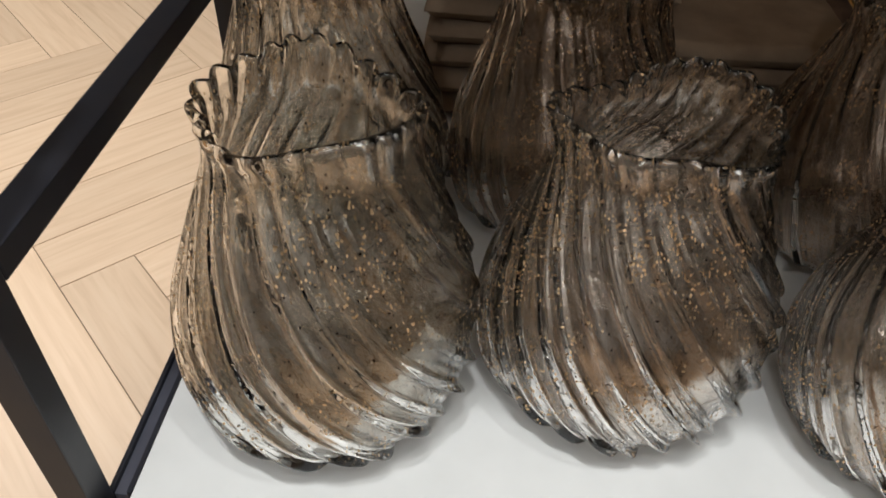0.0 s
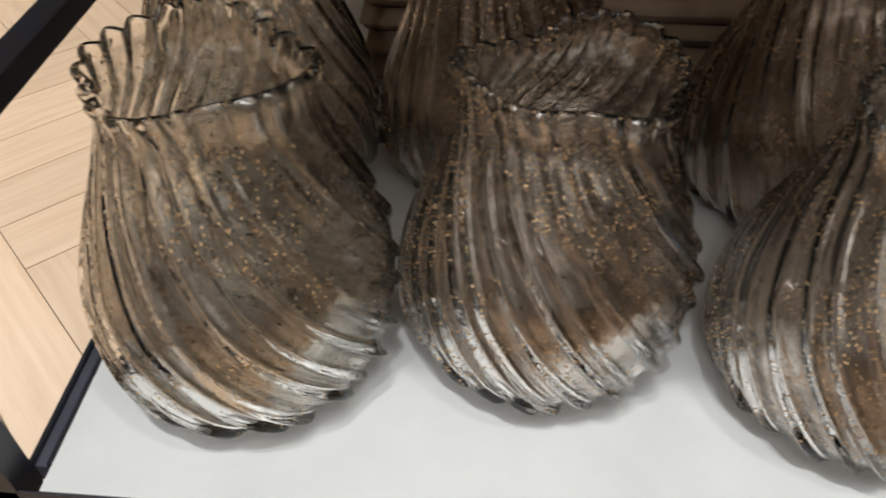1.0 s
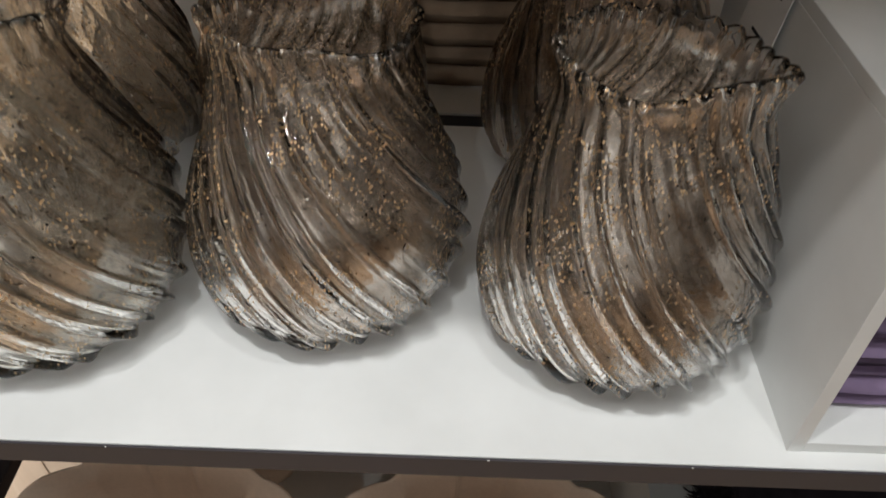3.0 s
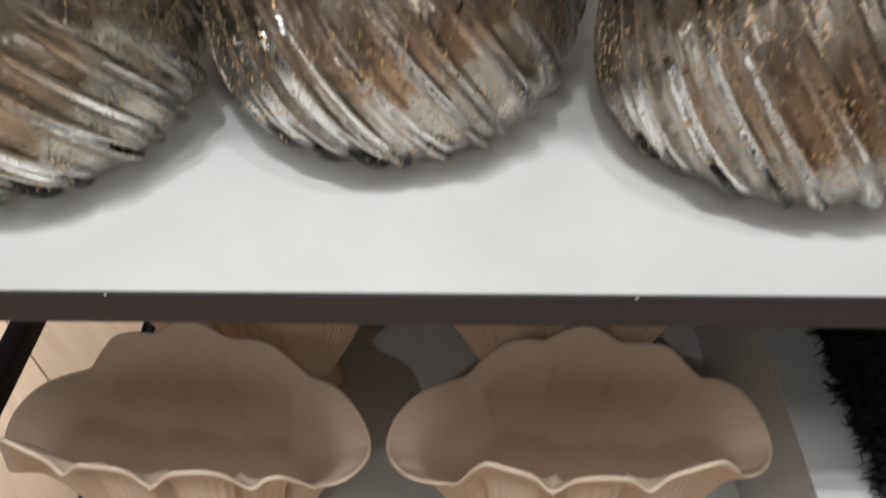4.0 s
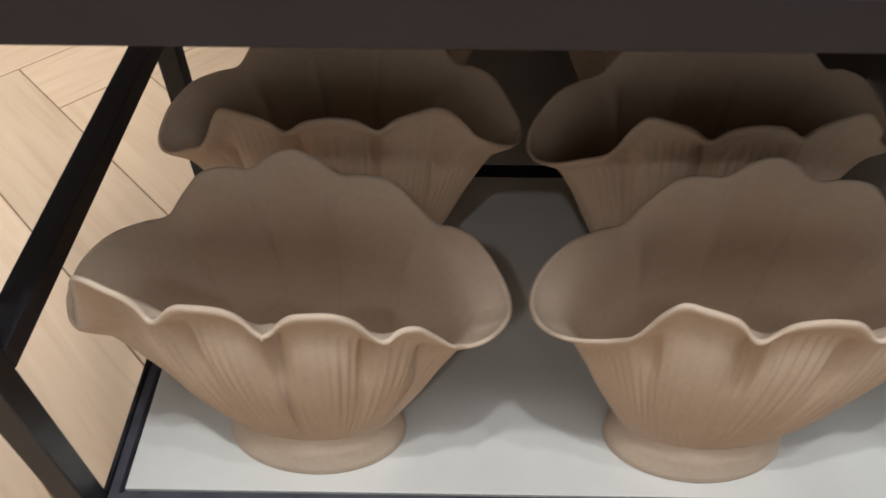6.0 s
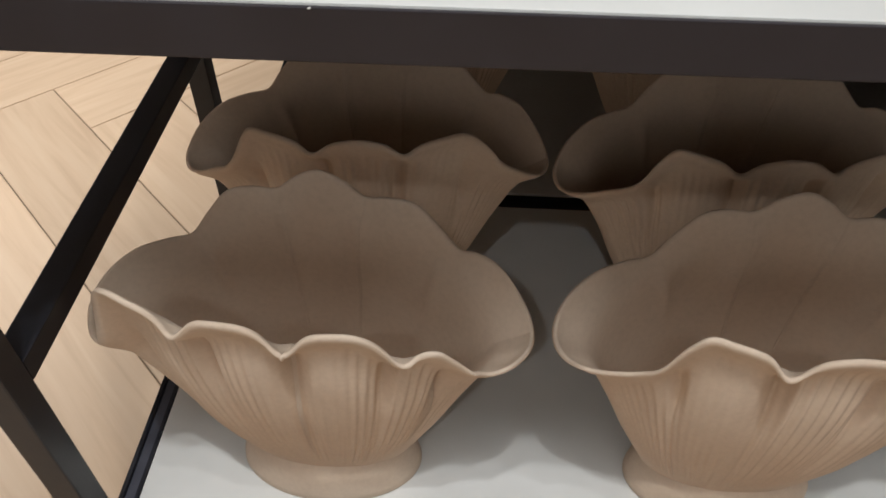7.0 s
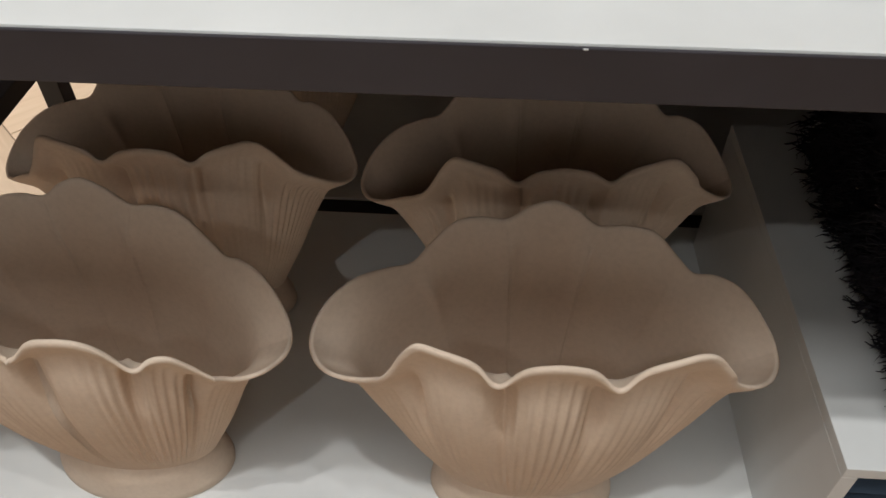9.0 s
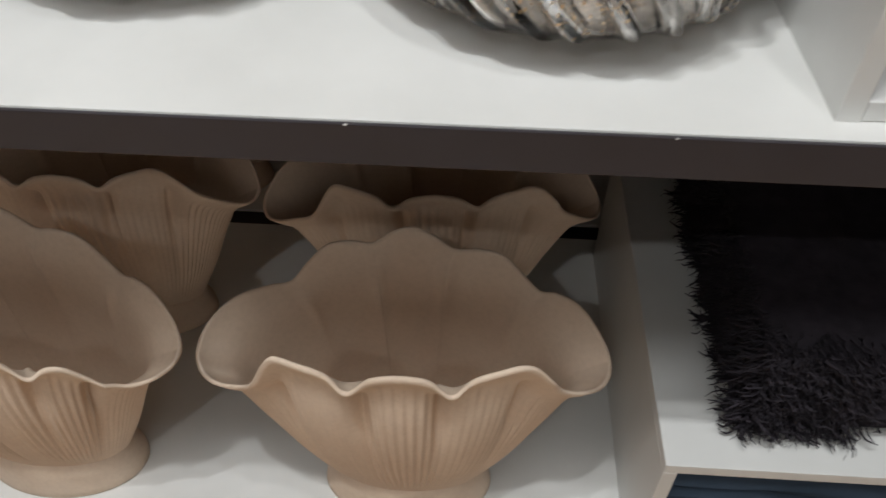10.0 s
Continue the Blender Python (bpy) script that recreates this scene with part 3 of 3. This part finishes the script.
def throw():
    ob = folded_stack("folded_throw", (0.848, 0.06, 0.458), (0.37, 0.34, 0.105), 5, DARKCLOTH, "folded black woollen throw with a ragged fringe", "throw", 9, 0.006)
    rnd = random.Random(21)
    bm = bmesh.new()

    def strand(p, direction, length, thick):
        pts, v = [], Vector(direction).normalized()
        q = Vector(p)
        for i in range(5):
            pts.append(q.copy())
            q += v * (length / 4)
            v = (v + Vector((rnd.uniform(-0.8, 0.8), rnd.uniform(-0.8, 0.8), rnd.uniform(-0.8, 0.5)))).normalized()
        prev = None
        for i, c in enumerate(pts):
            r = thick * (1 - 0.75 * i / 4)
            ring = [bm.verts.new(c + Vector((r * math.cos(b) * 0.6, r * math.cos(b), r * math.sin(b)))) for b in (0.5, 2.6, 4.7)]
            if prev:
                for a in range(3):
                    bm.faces.new((prev[a], prev[(a + 1) % 3], ring[(a + 1) % 3], ring[a]))
            prev = ring

    for i in range(3400):
        y = rnd.uniform(-0.012, 0.34)
        clump = 0.010 * noise.noise(Vector((0, y * 45, 3)))
        z = rnd.uniform(0.004, 0.104)
        strand((rnd.uniform(-0.012, 0.006) + 0.034 * noise.noise(Vector((4, y * 21, 1))) + 0.014 * noise.noise(Vector((7, y * 70, z * 30))), y, z), (-1, rnd.uniform(-0.7, 0.5), rnd.uniform(-0.6, 0.3)), 0.013 + clump + rnd.uniform(0, 0.012), 0.0017)
    for i in range(2600):
        x = rnd.uniform(-0.012, 0.065 + 0.03 * rnd.random())
        z = rnd.uniform(0.002, 0.106)
        strand((x, rnd.uniform(-0.012, 0.02), z), (rnd.uniform(-0.5, 0.5), -1, rnd.uniform(-1.0, 0.5)), 0.009 + rnd.uniform(0, 0.014), 0.0016)
    tagged(part("fringe", bm, DARKCLOTH, ob, "ragged black wool fringe"), kind="stuff")


throw()


def price_card():
    ob = thing("price_card", (0, 0, 0), "white paper price card leaning on a white box", "price card")
    ob.matrix_basis = pose(0.776, 0.312, 1.006, -2, 7, 0)
    part("card", box((-0.0012, -0.036, 0), (0, 0.044, 0.15), 0.0003), CARD, ob)
    for y0, y1, z0, z1 in ((-0.022, 0.014, 0.010, 0.013), (-0.018, 0.016, 0.05, 0.0525), (-0.020, 0.004, 0.095, 0.103)):
        part("printed_bar", box((-0.0016, y0, z0), (-0.0013, y1, z1)), INK, ob, "unreadable printed line")
    return ob


price_card()

# ---------------------------------------------------------------- things behind
folded_stack("folded_blanket", (0.19, 0.60, SHELF + 0.0005), (0.26, 0.3, 0.2), 6, BEIGE, "stack of folded beige blankets behind the vases", "blanket", 31)
folded_stack("folded_blanket", (0.47, 0.56, SHELF + 0.0005), (0.2, 0.17, 0.15), 5, BEIGE, "stack of folded tan blankets behind the vases", "blanket", 33)
folded_stack("fur_throw", (0.49, 0.74, SHELF + 0.0005), (0.22, 0.24, 0.19), 3, FUR, "folded brown fur throw on a white shelf", "throw", 35, 0.014)


def wire_stand():
    ob = thing("wire_stand", (0.745, 0.90, SHELF), "small brass wire stand on a white shelf", "stand")
    r, w, d, h = 0.0025, 0.07, 0.07, 0.12
    for x in (0, w):
        for y in (0, d):
            part("leg", box((x - r, y - r, 0), (x + r, y + r, h), 0.0008), GOLD, ob)
    for z in (0.05, h):
        for y in (0, d):
            part("rail", box((r, y - r, z - r), (w - r, y + r, z + r), 0.0008), GOLD, ob)
        for x in (0, w):
            part("rail", box((x - r, r, z - r), (x + r, d - r, z + r), 0.0008), GOLD, ob)


wire_stand()

# ---------------------------------------------------------------- floor


def floor():
    base = part("floor", box((-5, -5, -0.1), (5, 6, -0.004)), JOINT)
    tagged(base, "pale oak herringbone plank floor", "floor", kind="structure")
    w, n, gap = 0.19, 8, 0.0012
    long_side = n * w
    me = mesh_of("plank", box((-long_side / 2 + gap, -w / 2 + gap, -0.012), (long_side / 2 - gap, w / 2 - gap, 0), 0.0012, segments=1), OAK)
    ax, ay = -1.025, 0.96
    ca, sa = math.cos(radians(-45)), math.sin(radians(-45))
    rest = []
    for j in range(-40, 41):
        for i in range(-60, 61):
            if (i - j) % (2 * n) == 0:
                rest.append((i + n / 2, j + 0.5, 0))
            if (j - i - 1) % (2 * n) == 0:
                rest.append((i + 0.5, j + n / 2, 90))
    far = bmesh.new()
    count = 0
    for u, v, turn in rest:
        x, y = ax + w * (u * ca - v * sa), ay + w * (u * sa + v * ca)
        if not (-4.6 < x < 4.6 and -4.6 < y < 5.6):
            continue
        m = pose(x, y, 0, 0, 0, turn - 45)
        if -3.2 < x < 0.5 and -0.6 < y < 4.0 and count < 300:
            ob = new("plank", me)
            ob.parent = base
            ob.matrix_basis = m
            count += 1
        else:
            ring = [far.verts.new(m @ Vector(c)) for c in ((-long_side / 2 + gap, -w / 2 + gap, 0), (long_side / 2 - gap, -w / 2 + gap, 0), (long_side / 2 - gap, w / 2 - gap, 0), (-long_side / 2 + gap, w / 2 - gap, 0))]
            far.faces.new(ring)
    tagged(part("far_planks", far, OAK, base), kind="stuff")


floor()
